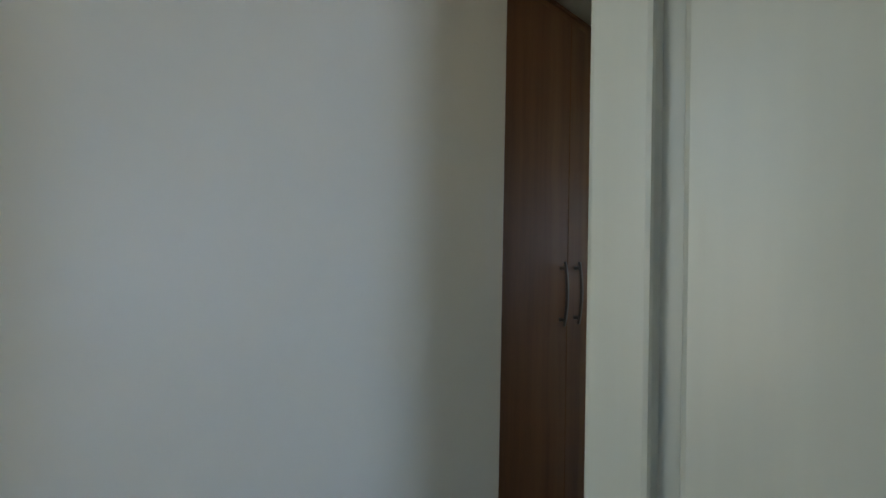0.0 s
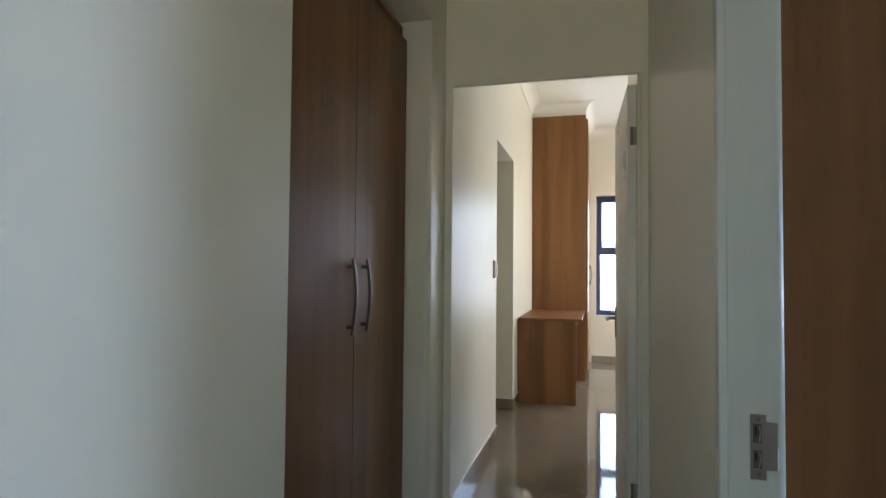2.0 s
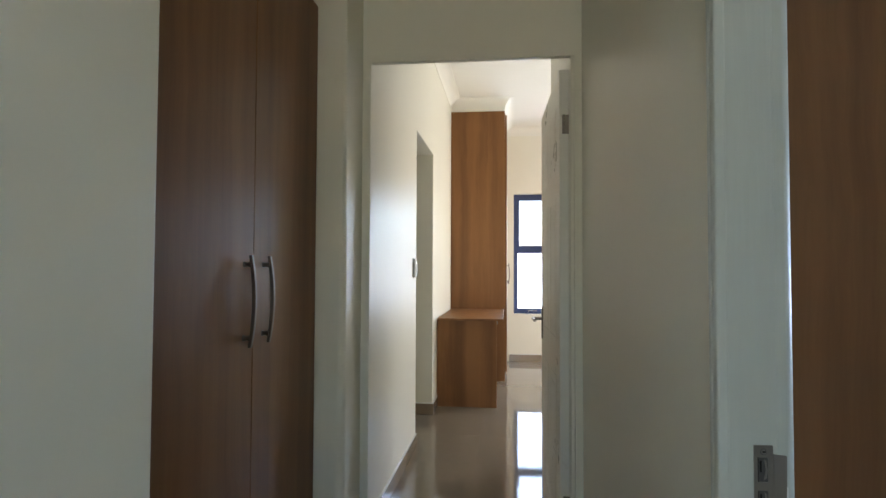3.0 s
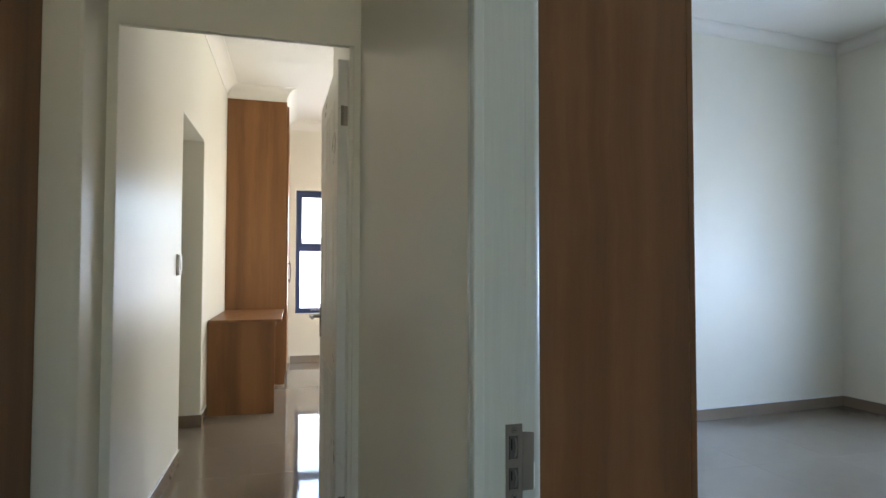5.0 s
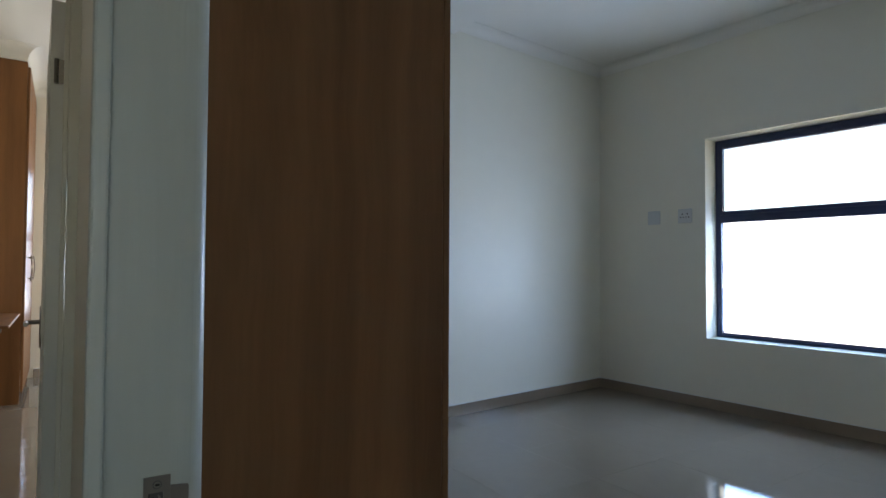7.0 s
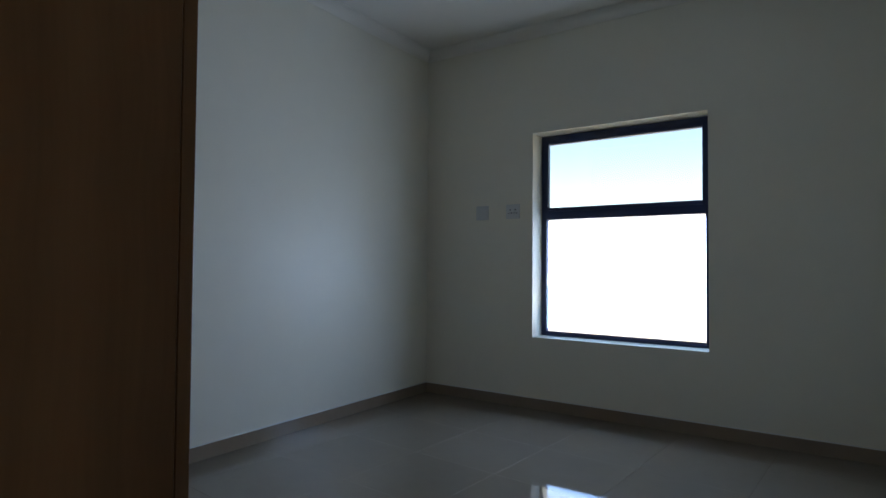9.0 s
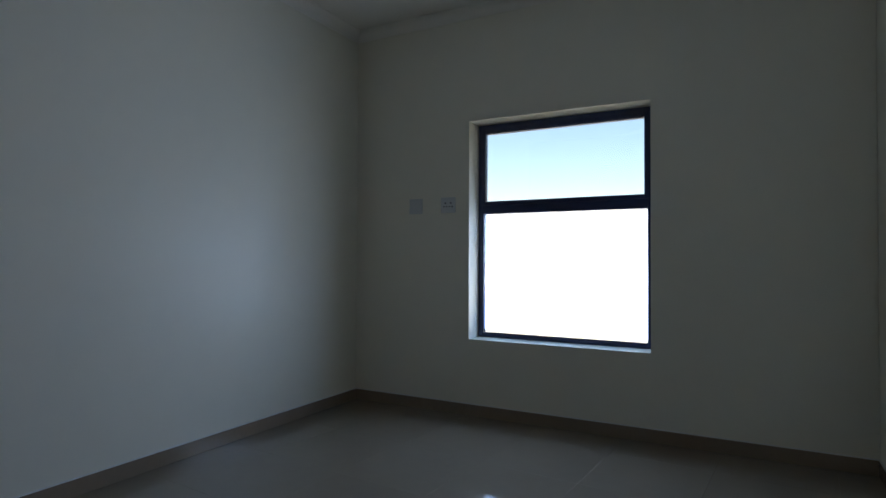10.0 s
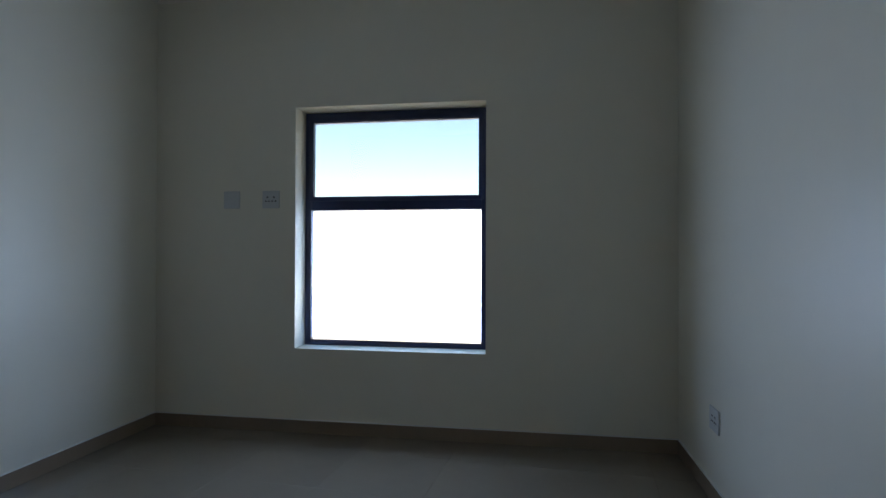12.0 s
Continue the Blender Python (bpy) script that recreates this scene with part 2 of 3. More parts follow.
wall("wall_closet_back", door_wall(1.0, 3.3, []), 'x', -1.7, -1.6, TURN, WHITE, 0)
wall("wall_closet_near", door_wall(-1.598, -0.302, []), 'y', 1.0, 1.1, TURN, WHITE, 0)
wall("wall_closet_far", door_wall(-1.598, -0.302, []), 'y', 3.2, 3.3, TURN, WHITE, 0)
wall("wall_bedroom_left", door_wall(1.02, X1 + 0.23, []), 'y', YL, YL + 0.11, PLAIN, WHITE, 0)
wall("wall_bedroom_right", door_wall(0.735, X1 + 0.23, []), 'y', YR - 0.10, YR, PLAIN, WHITE, 0)


def window_wall(name, axis, face, depth, a0, a1, s, e, z0, z1, m, label, top=CEIL):
    bm = bmesh.new()
    for p, q, lo, hi in ((a0, a1, 0, z0), (a0, a1, z1, top), (a0, s, z0, z1), (e, a1, z0, z1)):
        prism(bm, [(p, lo), (q, lo), (q, hi), (p, hi)], axis, face, face + depth)
    bmesh.ops.remove_doubles(bm, verts=bm.verts[:], dist=0.0005)
    return structure(name, bm, PAINT, m, label, "wall")


W1 = (-0.999, 0.360, 0.595, 2.310)      # bedroom window opening: y, y, z, z
W2 = (0.617, 1.85, 0.620, 2.214)        # far room window opening: across, across, z, z
window_wall("wall_bedroom_window", 'x', X1, 0.26, YR + 0.002, YL - 0.002, *W1, PLAIN, "cream-white wall around the bedroom window")
# Unseen wall; its opening is added to hold the far room's fill lamp.
window_wall("wall_far_room_right", 'x', 3.3, 0.10, 1.85, FAR - 0.002, 3.3, 4.9, 0.80, 2.10, TURN, WHITE, 3.084)
# Unseen end wall, opened up only for the passage's fill lamp.
window_wall("wall_passage_south", 'y', -4.72, 0.115, -0.25, 0.86, 0.0, 0.8, 0.80, 2.10, TURN, WHITE)
# Unseen wall with an added window for the side room's fill lamp.
window_wall("wall_side_room_south", 'y', -4.72, 0.115, 0.862, 3.3, 1.55, 2.55, 0.90, 2.10, TURN, WHITE)
# Unseen closing wall, run on to the bedroom wall to block stray daylight.
wall("wall_side_room", door_wall(-4.6, -2.092, []), 'x', 3.2, 3.3, TURN, WHITE, 0)
window_wall("wall_far_room_window", 'y', FAR, 0.23, -0.30, 3.4, *W2, TURN, "cream-white wall around the far room's window")

slab = box(bmesh.new(), -1.70, 5.66, -2.36, 5.70, -0.14, -0.006)
box(slab, -0.62, 3.05, -4.88, -2.3605, -0.14, -0.006)
floor = structure("floor", slab, GROUT, PLAIN, "pale grout bed under the polished tiles", "floor")
structure("ceiling", bx(-1.9, 5.9, -5.2, 6.1, CEIL + 0.002, CEIL + 0.12), CEILING, PLAIN, "smooth white painted ceiling board", "ceiling")
structure("roof", bx(-2.4, 6.1, -5.7, 6.5, CEIL + 0.13, CEIL + 0.22), ROOFING, PLAIN, "grey sheet roof over the house", "roof")


def cornice(name, p, q, inward, m, top=CEIL, s=0.085, start=0, end=0, lip=0.004):
    """A hollow quarter-round strip under the ceiling from p to q, with a thin lip along both rims; inward: unit
    direction into the room; start, end: 1 mitres the end round an outer corner, -1 into an inner one."""
    bm = bmesh.new()
    run = (Vector((*q, 0)) - Vector((*p, 0))).normalized()
    c = lip + s
    arc = [(c - s * math.cos(radians(a)), -c + s * math.sin(radians(a))) for a in range(0, 91, 9)]
    back = [arc[-1], (c, 0), (0, 0), (0, -c), arc[0]]
    ends = [(p, -start), (q, end)]
    for line, soft in ((arc, True), (back, False)):
        rows = [[bm.verts.new((e[0] + inward[0] * d + run.x * d * k, e[1] + inward[1] * d + run.y * d * k, top + h)) for d, h in line]
                for e, k in ends]
        for k in range(len(line) - 1):
            f = bm.faces.new((rows[0][k], rows[0][k + 1], rows[1][k + 1], rows[1][k]))
            f.smooth = soft
    soft_faces = [f.smooth for f in bm.faces]
    ob = structure(name, bm, CEILING, m, "white coved plaster cornice", "cornice")
    for poly, on in zip(ob.data.polygons, soft_faces):
        poly.use_smooth = on
    return ob


FAR_CEIL = 3.085
structure("ceiling_far_room", bx(-0.299, 3.399, 0.112, FAR + 0.001, FAR_CEIL, CEIL), CEILING, TURN, "smooth white ceiling of the far room", "ceiling")
cornice("cornice_bedroom_left", (1.0, YL - 0.001), (X1 - 0.001, YL - 0.001), (0, -1), PLAIN, CEIL, 0.075, 0, -1)
cornice("cornice_bedroom_window", (X1 - 0.001, YR + 0.001), (X1 - 0.001, YL - 0.001), (-1, 0), PLAIN, CEIL, 0.075, -1, -1)
cornice("cornice_bedroom_right", (0.9, YR + 0.001), (X1 - 0.001, YR + 0.001), (0, 1), PLAIN, CEIL, 0.075, 0, -1)
cornice("cornice_far_room_left", (R2L + 0.001, 0.12), (R2L + 0.001, 4.051), (1, 0), TURN, FAR_CEIL, 0.10, 0, -1)
cornice("cornice_far_room_window", (0.507, FAR - 0.001), (3.29, FAR - 0.001), (0, -1), TURN, FAR_CEIL, 0.10, -1, 0)


def skirting(name, x0, x1, y0, y1, m):
    bm = rounded(bx(x0, x1, y0, y1, 0.0, 0.09), 0.002, 1)
    ob = structure(name, bm, SKIRT, m, "beige tile skirting along the wall", "skirting")
    part("caulk_line", bx(x0, x1, y0, y1, 0.0902, 0.0955), BRIGHT, ob, "thin pale caulk line")
    return ob


skirting("baseboard_bedroom_left", 1.55, X1 - 0.001, YL - 0.010, YL - 0.0005, PLAIN)
skirting("baseboard_bedroom_window", X1 - 0.010, X1 - 0.0005, YR + 0.011, YL - 0.011, PLAIN)
skirting("baseboard_bedroom_right", 0.95, X1 - 0.001, YR + 0.0005, YR + 0.010, PLAIN)
skirting("baseboard_far_room_entry", R2L + 0.0005, R2L + 0.010, 0.125, 1.683, TURN)
skirting("baseboard_far_room_jamb", -0.30, R2L + 0.010, 2.553, 2.5625, TURN)
skirting("baseboard_far_room_desk", R2L + 0.0005, R2L + 0.010, 2.563, 2.846, TURN)
skirting("baseboard_far_room_window", 0.56, 3.28, FAR - 0.010, FAR - 0.0005, TURN)
skirting("baseboard_passage_left", WL + 0.0005, WL + 0.010, -4.6, -1.330, TURN)
skirting("baseboard_passage_nib", WL + 0.0005, WL + 0.010, -0.230, -0.016, TURN)
skirting("baseboard_passage_right", WR - 0.010, WR - 0.0005, -1.350, -0.016, TURN)


# ---- door frames ----
def door_frame(name, axis_u, s, e, head, front, back, rebate_at, m, label, stop=0.015, mat=None):
    """Enamelled frame in an opening from s to e. axis_u: opening runs along 'x' or 'y'. The part between rebate_at
    and the back face is set back by the stop, so that the door closes into it."""
    fr = thing(name, m, label, "door frame")
    fr["kind"] = "structure"

    def put(nm, a0, a1, t0, t1, z0, z1):
        c = (a0, a1, t0, t1) if axis_u == 'x' else (t0, t1, a0, a1)
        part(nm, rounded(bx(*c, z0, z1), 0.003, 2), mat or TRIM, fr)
    lo, hi = min(front, back), max(front, back)
    stop_lo, stop_hi = (lo, rebate_at) if front < back else (rebate_at, hi)
    for nm, a0, a1 in (("jamb", s - 0.030, s - stop), ("jamb", e + stop, e + 0.030)):
        put(nm, a0, a1, lo, hi, 0, head + 0.038)
    put("head", s - stop, e + stop, lo, hi, head + stop, head + 0.038)
    for a0, a1 in ((s - stop, s), (e, e + stop)):
        put("door_stop", a0, a1, stop_lo, stop_hi, 0, head + stop)
    put("door_stop", s, e, stop_lo, stop_hi, head, head + stop)
    return fr


frame_far = thing("door_frame_far_room", TURN, "cream painted door lining of the far room", "door frame")
frame_far["kind"] = "structure"
for name, c in (("jamb", (0.786, 0.7995, 0.004, 0.112, 0.0, 2.053)), ("head", (-0.039, 0.785, 0.098, 0.112, 2.092, 2.0995))):
    part(name, rounded(bx(*c), 0.002, 1), PAINT, frame_far)
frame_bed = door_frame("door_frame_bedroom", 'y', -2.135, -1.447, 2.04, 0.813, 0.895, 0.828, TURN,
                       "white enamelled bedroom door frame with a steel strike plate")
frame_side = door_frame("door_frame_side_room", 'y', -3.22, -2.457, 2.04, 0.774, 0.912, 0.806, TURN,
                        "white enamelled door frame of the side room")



def rounded_edge(parent, x0, x1, y0, y1, z1, mat, r=0.015):
    """An upright moulding whose outer corner, at x1 and y0, is a quarter round."""
    side = 1 if y1 > y0 else -1
    plan = [(x0, y0)] + [(x1 - r + r * math.sin(radians(a)), y0 + side * r * (1 - math.cos(radians(a)))) for a in range(9, 91, 9)]
    plan += [(x1, y1), (x0, y1)]
    bm = bmesh.new()
    low, high = ([bm.verts.new((x, y, z)) for x, y in plan] for z in (0.0, z1))
    bm.faces.new(low)
    bm.faces.new(high[::-1])
    for k in range(len(plan)):
        n = (k + 1) % len(plan)
        bm.faces.new((low[k], low[n], high[n], high[k]))
    return part("edge_moulding", bm, mat, parent, "rounded enamelled edge")


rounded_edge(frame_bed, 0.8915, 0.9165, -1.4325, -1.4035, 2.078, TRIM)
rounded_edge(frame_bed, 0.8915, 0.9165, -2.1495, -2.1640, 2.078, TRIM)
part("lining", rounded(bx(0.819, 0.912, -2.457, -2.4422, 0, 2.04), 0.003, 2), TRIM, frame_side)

# ---- strike plate and hinges ----
def strike_plate():
    st = thing("strike_plate", TURN @ pose(0.862, -1.432, 0.896), "brushed steel strike plate screwed to the door jamb", "strike plate")
    bm = bmesh.new()
    w, h, t = 0.0235, 0.1045, 0.0016
    for c in ((0, 0.005, 0, h), (0.0175, w, 0, h), (0.005, 0.0175, 0, 0.018), (0.005, 0.0175, 0.047, 0.058), (0.005, 0.0175, 0.089, h)):
        box(bm, c[0], c[1], -t, 0, c[2], c[3])
    bmesh.ops.remove_doubles(bm, verts=bm.verts[:], dist=0.0001)
    part("plate", bm, STEEL, st)
    bm = bmesh.new()
    prism(bm, [(w, 0.016), (0.0380, 0.0165), (0.0390, 0.018), (0.0400, 0.0905), (0.0390, 0.0925), (w, 0.094)], 'y', -t - 0.0006, -0.0008)
    part("lip", bm, STEEL, st, "bent steel lip")
    part("filler_smear", rounded(bx(0.0385, 0.0412, -0.0022, -0.0004, 0.018, 0.052), 0.0008, 2), BRIGHT, st, "white filler smear")
    # The holes have no depth: dark sheets and strips carry their shade as colour.
    for z, hh in ((0.018, 0.029), (0.058, 0.031)):
        part("keep_hole_shade", bx(0.0052, 0.0173, -0.0009, -0.0003, z, z + hh), KEEP, st, "dark sheet in place of the latch hole's shade")
        part("keep_rim_shade", bx(0.0044, 0.0052, -0.0019, -0.0003, z, z + hh), DULL, st)
        bm = bmesh.new()
        prism(bm, [(0.0118, z + 0.002), (0.0150, z + 0.005), (0.0163, z + hh * 0.5), (0.0152, z + hh - 0.005), (0.0126, z + hh - 0.002), (0.0142, z + hh * 0.5)], 'y', -0.0022, -0.0008)
        part("keep_tongue", bm, STEEL, st, "bent steel tongue of the keep")
        part("keep_dark_bar", rounded(bx(0.0070, 0.0096, -0.0020, -0.0007, z + 0.012, z + hh - 0.004), 0.0008, 1), DULL, st)
    for z in (0.009, 0.0965):
        # Ring and slot are coloured dark for the shade at the screw.
        part("screw_ring", rod(bmesh.new(), (0.0118, -0.0001, z), (0.0118, -0.0019, z), 0.0040, 14), KEEP, st)
        part("screw", rod(bmesh.new(), (0.0118, -0.0001, z), (0.0118, -0.0024, z), 0.0033, 12), STEEL, st)
        part("screw_slot", bx(0.0100, 0.0138, -0.0029, -0.0023, z - 0.0008, z + 0.0008), DULL, st)
    return st


strike_plate()


def hinge(z):
    hg = thing("door_hinge", TURN @ pose(0.770, 0.078, z), "steel butt hinge on the door frame", "hinge", "hinges of the far door")
    part("leaf_plate", bx(0.0, 0.028, -0.003, 0.000, -0.038, 0.038), STEEL, hg)
    bm = bmesh.new()
    for k in range(3):
        rod(bm, (-0.004, -0.003, -0.038 + k * 0.026), (-0.004, -0.003, -0.014 + k * 0.026), 0.006, 12)
    part("knuckle", bm, STEEL, hg)


# ---- cupboards ----
def bow_handle(parent, m, length=0.24):
    """Bowed bar handle on two tapered posts; x points away from the door."""
    h = new("handle")
    h.parent = parent
    h.matrix_basis = m
    bm = bmesh.new()
    n, rings = 14, []
    for i in range(n + 1):
        s = i / n
        z = (s - 0.5) * length
        x = 0.019 + 0.011 * (1 - (2 * s - 1) ** 2)
        hw, ht = 0.0056, 0.0042 + 0.0010 * (1 - (2 * s - 1) ** 2)
        rings.append([bm.verts.new((x + a * ht, b * hw, z)) for a, b in ((-1, -0.85), (-0.8, -1), (0.75, -1), (1, -0.75), (1, 0.75), (0.75, 1), (-0.8, 1), (-1, 0.85))])
    for a, b in zip(rings, rings[1:]):
        for i in range(8):
            bm.faces.new((a[i], a[(i + 1) % 8], b[(i + 1) % 8], b[i]))
    bm.faces.new(rings[0])
    bm.faces.new(rings[-1][::-1])
    part("grip", bm, BRONZE, h, "bowed bronzed-steel grip", smooth=False)
    for z in (-length * 0.40, length * 0.40):
        p = rod(bmesh.new(), (0.0, 0, z), (0.004, 0, z), 0.0082, 14, 0.0066)
        rod(p, (0.004, 0, z), (0.010, 0, z), 0.0066, 14, 0.0058)
        rod(p, (0.010, 0, z), (0.0215, 0, z), 0.0058, 14, 0.0090)
        part("post", p, BRONZE, h, smooth=False)
    return h


def board(name, parent, c, mat=WOOD, bevel=0.0012, label=""):
    return part(name, rounded(bx(*c), bevel, 1), mat, parent, label)


def passage_cupboard():
    cb = thing("linen_cupboard", TURN, "built-in brown wood-grain cupboard with two tall closed doors", "cupboard")
    f, back, y0, y1, z1 = -0.139, -0.66, -1.318, -0.236, 2.236
    mid = -0.738
    board("side_panel", cb, (back, f - 0.020, y0, y0 + 0.016, 0.0, z1))
    board("side_panel", cb, (back, f - 0.020, y1 - 0.016, y1, 0.0, z1))
    board("back_panel", cb, (back, back + 0.008, y0 + 0.017, y1 - 0.017, 0.0, z1))
    board("top_panel", cb, (back + 0.009, f - 0.020, y0 + 0.017, y1 - 0.017, z1 - 0.016, z1))
    board("plinth", cb, (f - 0.060, f - 0.042, y0 + 0.017, y1 - 0.017, 0.0, 0.08))
    board("top_rail", cb, (f - 0.045, f - 0.027, y0 + 0.017, y1 - 0.017, z1 - 0.100, z1 - 0.0165))
    for a, b, hy in ((y0 + 0.002, mid - 0.0015, -0.793), (mid + 0.0015, y1 - 0.002, -0.677)):
        d = board("door", cb, (f - 0.018, f, a, b, 0.085, z1 - 0.062))
        bow_handle(d, pose(f, hy, 1.138))
    return cb


passage_cupboard()


def bedroom_wardrobe():
    wd = thing("bedroom_wardrobe", TURN, "tall brown wood-grain wardrobe standing beside the bedroom door", "wardrobe")
    u0, u1, y0, y1, z1 = 0.900, 1.531, -0.968, 1.480, 3.00
    board("side_panel", wd, (u0, u1 - 0.0193, y0, y0 + 0.018, 0.0, z1))
    board("side_panel", wd, (u0, u1 - 0.0193, y1 - 0.018, y1, 0.0, z1))
    board("top_panel", wd, (u0, u1 - 0.0193, y0 + 0.019, y1 - 0.019, z1 - 0.018, z1))
    board("back_panel", wd, (u0, u0 + 0.006, y0 + 0.019, y1 - 0.019, 0.0, z1 - 0.019))
    board("plinth", wd, (u1 - 0.080, u1 - 0.062, y0 + 0.019, y1 - 0.019, 0.0, 0.08))
    w = (y1 - y0) / 5
    for i in range(5):
        d = board("door", wd, (u1 - 0.018, u1, y0 + i * w + 0.0015, y0 + (i + 1) * w - 0.0015, 0.085, z1 - 0.002))
        bow_handle(d, pose(u1, y0 + i * w + (0.06 if i % 2 else w - 0.06), 1.14))
    return wd


bedroom_wardrobe()


def far_wardrobe():
    wd = thing("far_room_wardrobe", TURN, "tall closed brown wood-grain wardrobe under a boxed ceiling", "wardrobe")
    u0, u1, y0, y1, z1 = R2L + 0.002, 0.530, 4.05, FAR - 0.004, 2.955
    board("side_panel", wd, (u0, u1 - 0.022, y0, y0 + 0.018, 0.0, z1))
    board("side_panel", wd, (u0, u1 - 0.022, y1 - 0.018, y1, 0.0, z1))
    board("top_panel", wd, (u0, u1 - 0.022, y0 + 0.019, y1 - 0.019, z1 - 0.018, z1))
    board("plinth", wd, (u1 - 0.080, u1 - 0.062, y0 + 0.019, y1 - 0.019, 0.0, 0.09))
    w = (y1 - y0) / 3
    for i in range(3):
        d = board("door", wd, (u1 - 0.018, u1, y0 + i * w + 0.0015, y0 + (i + 1) * w - 0.0015, 0.10, z1 - 0.045))
        bow_handle(d, pose(u1, y0 + i * w + (0.07 if i else w - 0.07), 1.16))
    return wd


far_wardrobe()
bulk = bx(R2L + 0.001, 0.505, 4.052, FAR - 0.002, 2.958, FAR_CEIL - 0.001)
structure("bulkhead", bulk, CEILING, TURN, "white boxed bulkhead above the far wardrobe", "bulkhead")
cornice("cornice_bulkhead_end", (R2L + 0.001, 4.051), (0.506, 4.051), (0, -1), TURN, FAR_CEIL, 0.10, -1, 1)
cornice("cornice_bulkhead_side", (0.506, 4.051), (0.506, FAR - 0.001), (1, 0), TURN, FAR_CEIL, 0.10, 1, -1)


def dressing_desk():
    dk = thing("dressing_desk", TURN, "brown wood-grain built-in desk against the wall beside the wardrobe", "desk")
    board("desktop", dk, (R2L + 0.012, 0.500, 2.815, 4.046, 0.761, 0.780), bevel=0.002)
    board("end_panel", dk, (R2L + 0.001, 0.445, 2.850, 2.868, 0.0, 0.7605))
    board("back_rail", dk, (R2L + 0.012, R2L + 0.030, 2.870, 4.046, 0.55, 0.7605))
    part("bracket", rounded(bx(0.446, 0.456, 2.872, 2.882, 0.728, 0.7605), 0.001, 1), STEEL, dk, "small bright metal bracket")
    return dk


dressing_desk()


# ---- the far room's door ----
def far_door():
    m = TURN @ pose(0.790, 0.098, 0.0, 0, 0, 1.9)
    dr = thing("door_far_room", m, "white moulded panel door standing open against the wall", "door")
    w, h, t = 0.775, 2.028, 0.040
    # hinge edge at the origin; the leaf runs along +y and its moulded face looks to -x
    part("leaf", rounded(bx(-t, 0.0, 0.0, w, 0.008, h), 0.002, 1), DOOR_WHITE, dr)
    for y0, y1 in ((0.11, 0.345), (0.43, 0.665)):
        for z0, z1 in ((0.16, 0.78), (0.92, 1.52), (1.62, 1.90)):
            bm = bmesh.new()
            for c in ((y0, y1, z0, z0 + 0.018), (y0, y1, z1 - 0.018, z1), (y0, y0 + 0.018, z0 + 0.018, z1 - 0.018), (y1 - 0.018, y1, z0 + 0.018, z1 - 0.018)):
                box(bm, -t - 0.0022, -t - 0.0001, *c)
            box(bm, -t - 0.002, -t - 0.0001, y0 + 0.045, y1 - 0.045, z0 + 0.045, z1 - 0.045)
            part("panel", rounded(bm, 0.001, 2), DOOR_WHITE, dr, "moulded raised panel")
    x = -t
    part("back_plate", rounded(bx(x - 0.006, x, w - 0.075, w - 0.035, 0.86, 1.03), 0.003, 2), STEEL, dr, "long steel handle plate")
    bm = rod(bmesh.new(), (x - 0.005, w - 0.055, 0.965), (x - 0.055, w - 0.055, 0.965), 0.009, 12)
    rod(bm, (x - 0.050, w - 0.050, 0.965), (x - 0.050, w - 0.165, 0.965), 0.0085, 12)
    part("lever", bm, STEEL, dr, "steel lever handle")
    return dr


far_door()
hinge(1.80)
hinge(0.30)


# ---- windows ----
def window(name, m, width, z0, z1, transom, label, stay=False, f=0.056, foot=0.068):
    """Dark aluminium window. Local x runs along the opening, y points outwards, the opening starts at x = 0."""
    wi = thing(name, m, label, "window")
    wi["kind"] = "structure"
    d = 0.050
    part("window_frame", rounded(bx(0.001, f, 0, d, z0 + 0.001, z1 - 0.001), 0.002, 1), ALU, wi)
    part("window_frame", rounded(bx(width - f, width - 0.001, 0, d, z0 + 0.001, z1 - 0.001), 0.002, 1), ALU, wi)
    part("window_frame", rounded(bx(f, width - f, 0, d, z0 + 0.001, z0 + foot - 0.012), 0.002, 1), ALU, wi)
    part("window_frame", rounded(bx(f, width - f, 0, d, z1 - f - 0.028, z1 - 0.001), 0.002, 1), ALU, wi)
    part("transom", rounded(bx(f, width - f, 0, d, transom - 0.046, transom + 0.030), 0.002, 1), ALU, wi)
    # the top-hung sash, proud of the frame
    a0, a1, b0, b1, s = f - 0.012, width - f + 0.012, transom + 0.022, z1 - f + 0.012, 0.032
    for c in ((a0, a0 + s, b0, b1), (a1 - s, a1, b0, b1), (a0 + s, a1 - s, b0, b0 + s), (a0 + s, a1 - s, b1 - s, b1)):
        part("sash_bar", rounded(bx(c[0], c[1], -0.012, 0.030, c[2], c[3]), 0.002, 1), ALU, wi)
    for c in ((f, width - f, z0 + foot - 0.012, transom - 0.046), (a0 + s, a1 - s, b0 + s, b1 - s)):
        p = part("pane", bx(c[0], c[1], 0.018, 0.022, c[2], c[3]), GLASS, wi, "clear glass pane")
        p.visible_shadow = False
    part("bead", bx(f, width - f, 0.006, 0.017, z0 + foot - 0.012, z0 + foot), ALU, wi)
    if stay:
        bm = rod(bmesh.new(), (0.20, -0.004, z0 + 0.035), (0.20, -0.035, z0 + 0.045), 0.009, 12)
        rod(bm, (0.20, -0.035, z0 + 0.045), (0.31, -0.030, z0 + 0.040), 0.006, 10)
        part("stay", bm, STEEL, wi, "small steel window stay")
    return wi


window("window_1", pose(X1 + 0.178, W1[1], 0, 0, 0, -90), W1[1] - W1[0], W1[2], W1[3], 1.634,
       "dark navy aluminium window with a top-hung upper sash", f=0.047, foot=0.040)
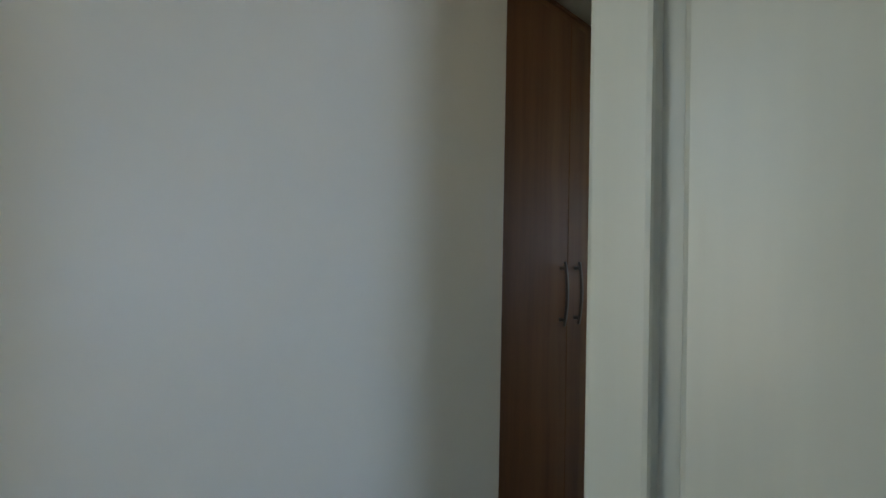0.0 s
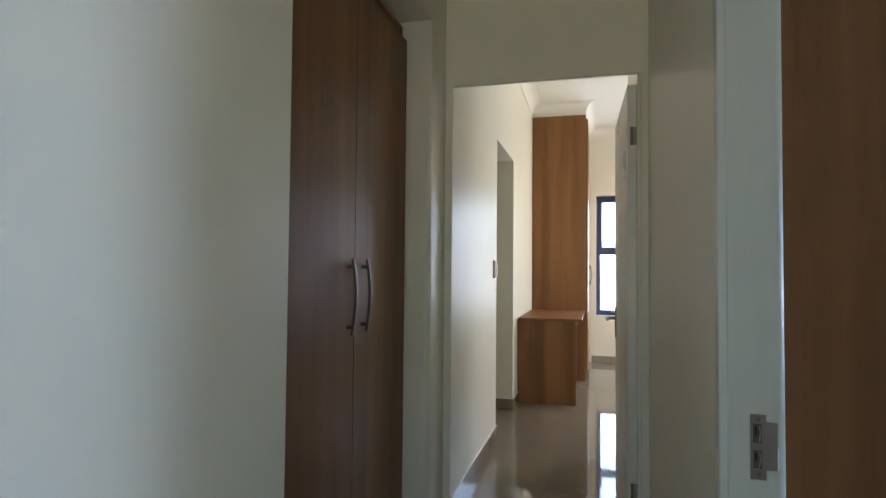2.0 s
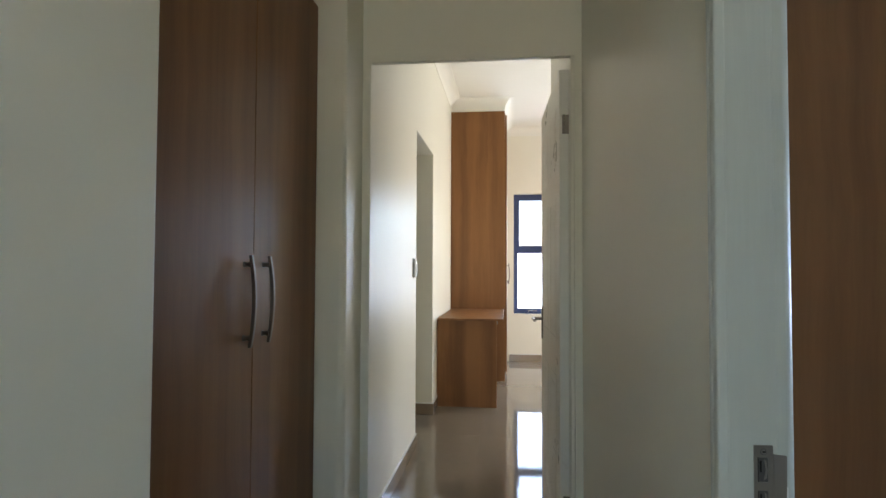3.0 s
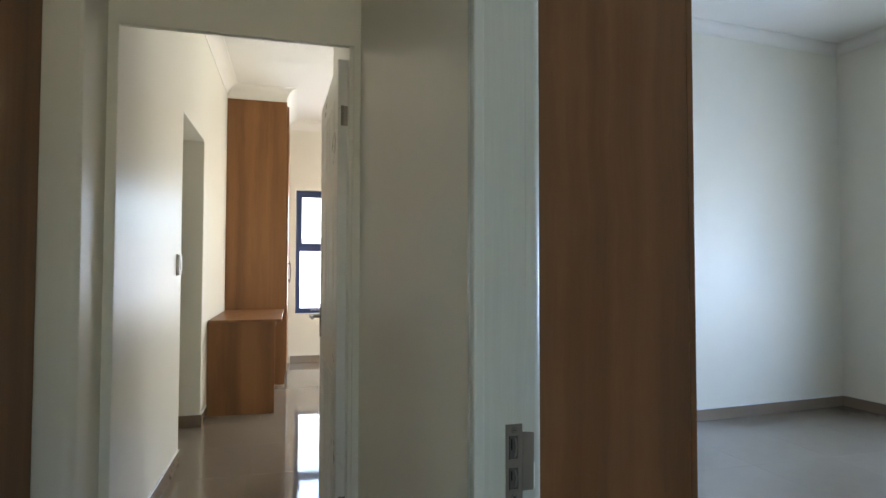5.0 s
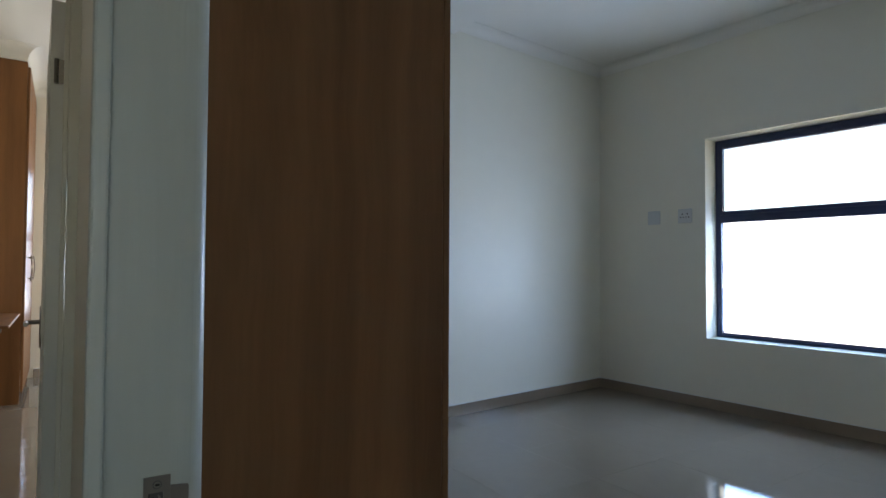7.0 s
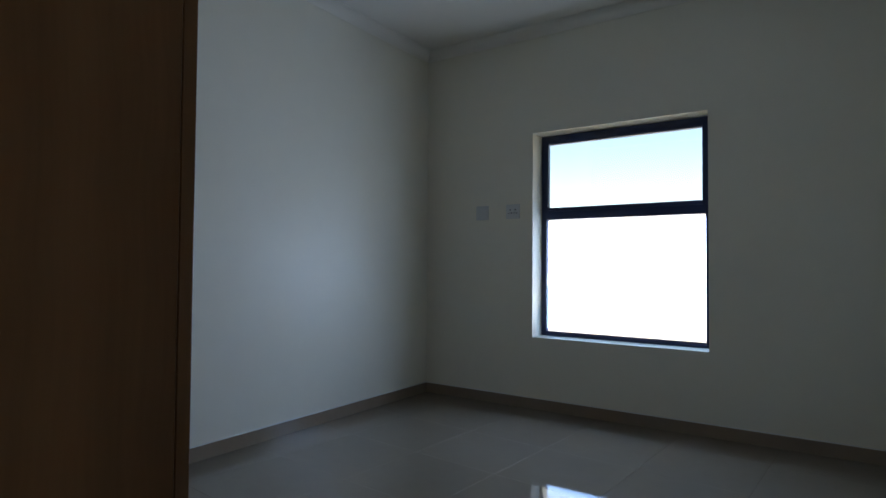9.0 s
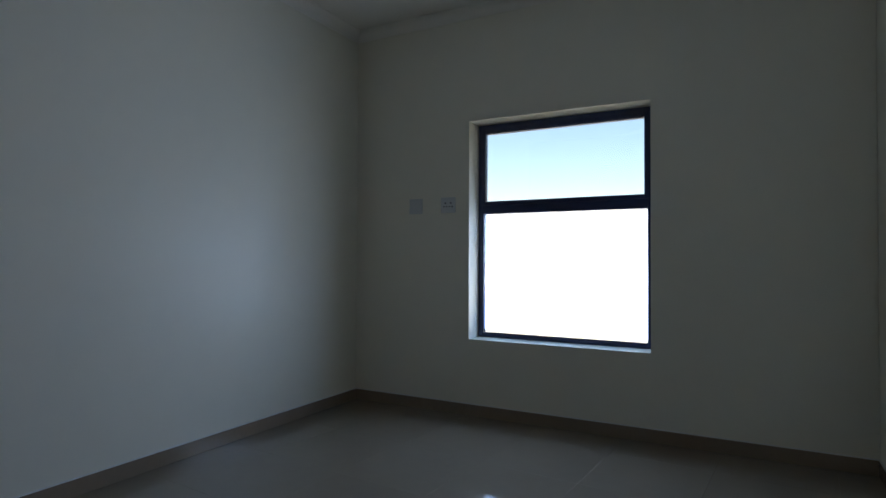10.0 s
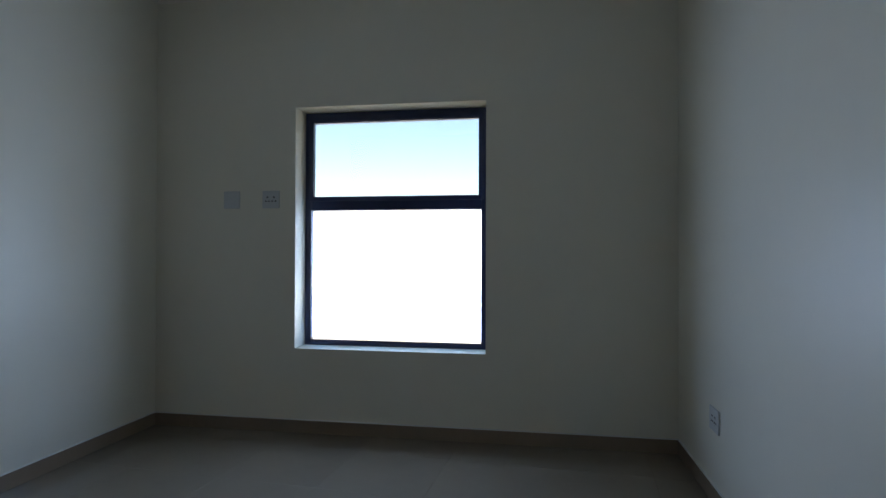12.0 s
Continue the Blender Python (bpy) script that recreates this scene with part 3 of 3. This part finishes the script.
window("window_2", TURN @ pose(W2[0], FAR + 0.10, 0), W2[1] - W2[0], W2[2], W2[3], 1.47,
       "dark aluminium window with an upper sash in the far room", True)


# ---- sockets and switches ----
def socket_plate(m, label, w=0.13, h=0.125, holes=True):
    so = thing("wall_socket" if holes else "blank_plate", m, label, "socket" if holes else "blank plate")
    part("plate", rounded(bx(-w / 2, w / 2, -0.009, 0.0, -h / 2, h / 2), 0.004, 2), PLASTIC, so)
    if holes:
        # Dark discs on the closed plate stand in for the shade in its pin holes.
        for cx in (-0.0247, 0.0247):
            for dx, dz, r in ((0.0, 0.016, 0.0068), (-0.0123, -0.012, 0.0058), (0.0123, -0.012, 0.0058)):
                part("pin_hole_shade", rod(bmesh.new(), (cx + dx, -0.0088, dz), (cx + dx, -0.0096, dz), r, 10), DULL, so)
    return so


socket_plate(pose(X1, 0.543, 1.655, 0, 0, -90), "white double socket on the wall beside the window")
socket_plate(pose(X1, 0.845, 1.655, 0, 0, -90), "white blank cover plate on the wall beside the window", 0.125, 0.125, False)
socket_plate(pose(4.69, YR, 0.43, 0, 0, 180), "white double socket low on the wall above the skirting", 0.15, 0.12)


def light_switch():
    sw = thing("light_switch", TURN @ pose(R2L, 1.575, 1.225), "white rocker light switch with a grey rim beside the opening", "switch")
    part("plate", rounded(bx(0.0, 0.018, -0.036, 0.036, -0.060, 0.060), 0.003, 2), BRIGHT, sw)
    part("rim", rounded(bx(0.0, 0.006, -0.040, 0.040, -0.064, 0.064), 0.002, 1), STEEL, sw, "brushed metal rim")
    part("rocker", rounded(bx(0.018, 0.023, -0.016, 0.016, -0.034, 0.034), 0.002, 2), BRIGHT, sw)


light_switch()

# ---- outside ----
gm = bmesh.new()
bmesh.ops.create_grid(gm, x_segments=60, y_segments=60, size=600)
structure("ground", gm, SAND, pose(0, 0, -0.15), "pale sandy yard and flat ground to the horizon", "ground")


def boundary_wall(p, q, height, label):
    p, q = Vector((*p, 0)), Vector((*q, 0))
    d = q - p
    m = Matrix.Translation(p) @ Matrix.Rotation(math.atan2(d.y, d.x), 4, 'Z')
    bw = thing("boundary_wall", m, label, "garden wall", "boundary walls")
    part("wall_body", bx(0, d.length, -0.11, 0.11, -0.15, height), OUTSIDE, bw)
    part("coping", rounded(bx(-0.02, d.length + 0.02, -0.14, 0.14, height, height + 0.06), 0.008, 1), OUTSIDE, bw)
    x = 0.0
    spike = mesh_of("spike", rod(bmesh.new(), (0, 0, 0), (0, 0, 0.11), 0.010, 5, 0.002), ALU)
    while x < d.length:
        s = new("spike", spike)
        s.parent = bw
        s.matrix_basis = pose(x, 0, height + 0.06)
        x += 0.16
    return bw


boundary_wall((10.2, -9.0), (10.2, 9.5), 2.02, "sunlit white plastered boundary wall with a spiked top")
boundary_wall((-7.0, 9.6), (10.0, 9.6), 1.75, "sunlit white plastered boundary wall with a spiked top")

# ---- floor tiles ----
def tile_shape():
    return rounded(bx(0.0006, 0.5994, 0.0006, 0.5994, -0.006, 0.0), 0.0003, 1)


tile_mesh = mesh_of("tile", tile_shape(), TILE)
LIMITS = ((Vector((5.60, 0, 0)), Vector((1, 0, 0))), (Vector((0, 5.62, 0)), Vector((0, 1, 0))))
for i in range(-4, 11):
    for j in range(-10, 12):
        m = TURN @ pose(0.345 + 0.6 * i, 0.20 + 0.6 * j, 0.0)
        corners = [m @ Vector((a, b, 0)) for a in (0, 0.6) for b in (0, 0.6)]
        xs, ys = [c.x for c in corners], [c.y for c in corners]
        beyond = min(xs) < -1.70 or min(ys) < -4.88 or min(xs) > 5.58 or min(ys) > 5.60
        yard = max(ys) < -2.30 and (max(xs) > 3.05 or min(xs) < -0.80)
        if beyond or yard:
            continue
        cuts = LIMITS if max(xs) > 5.60 or max(ys) > 5.62 else ()
        if min(xs) > 2.9 and min(ys) < -2.34:
            cuts = LIMITS + ((Vector((0, -2.34, 0)), Vector((0, -1, 0))),)
        me = tile_mesh
        if cuts:
            bm = tile_shape()
            bm.transform(m)
            for co, no in cuts:
                bmesh.ops.bisect_plane(bm, geom=bm.verts[:] + bm.edges[:] + bm.faces[:], plane_co=co, plane_no=no, clear_outer=True)
            bm.transform(m.inverted())
            me = mesh_of("cut_tile", bm, TILE)
        t = new("tile", me)
        t.parent = floor
        t.matrix_basis = m
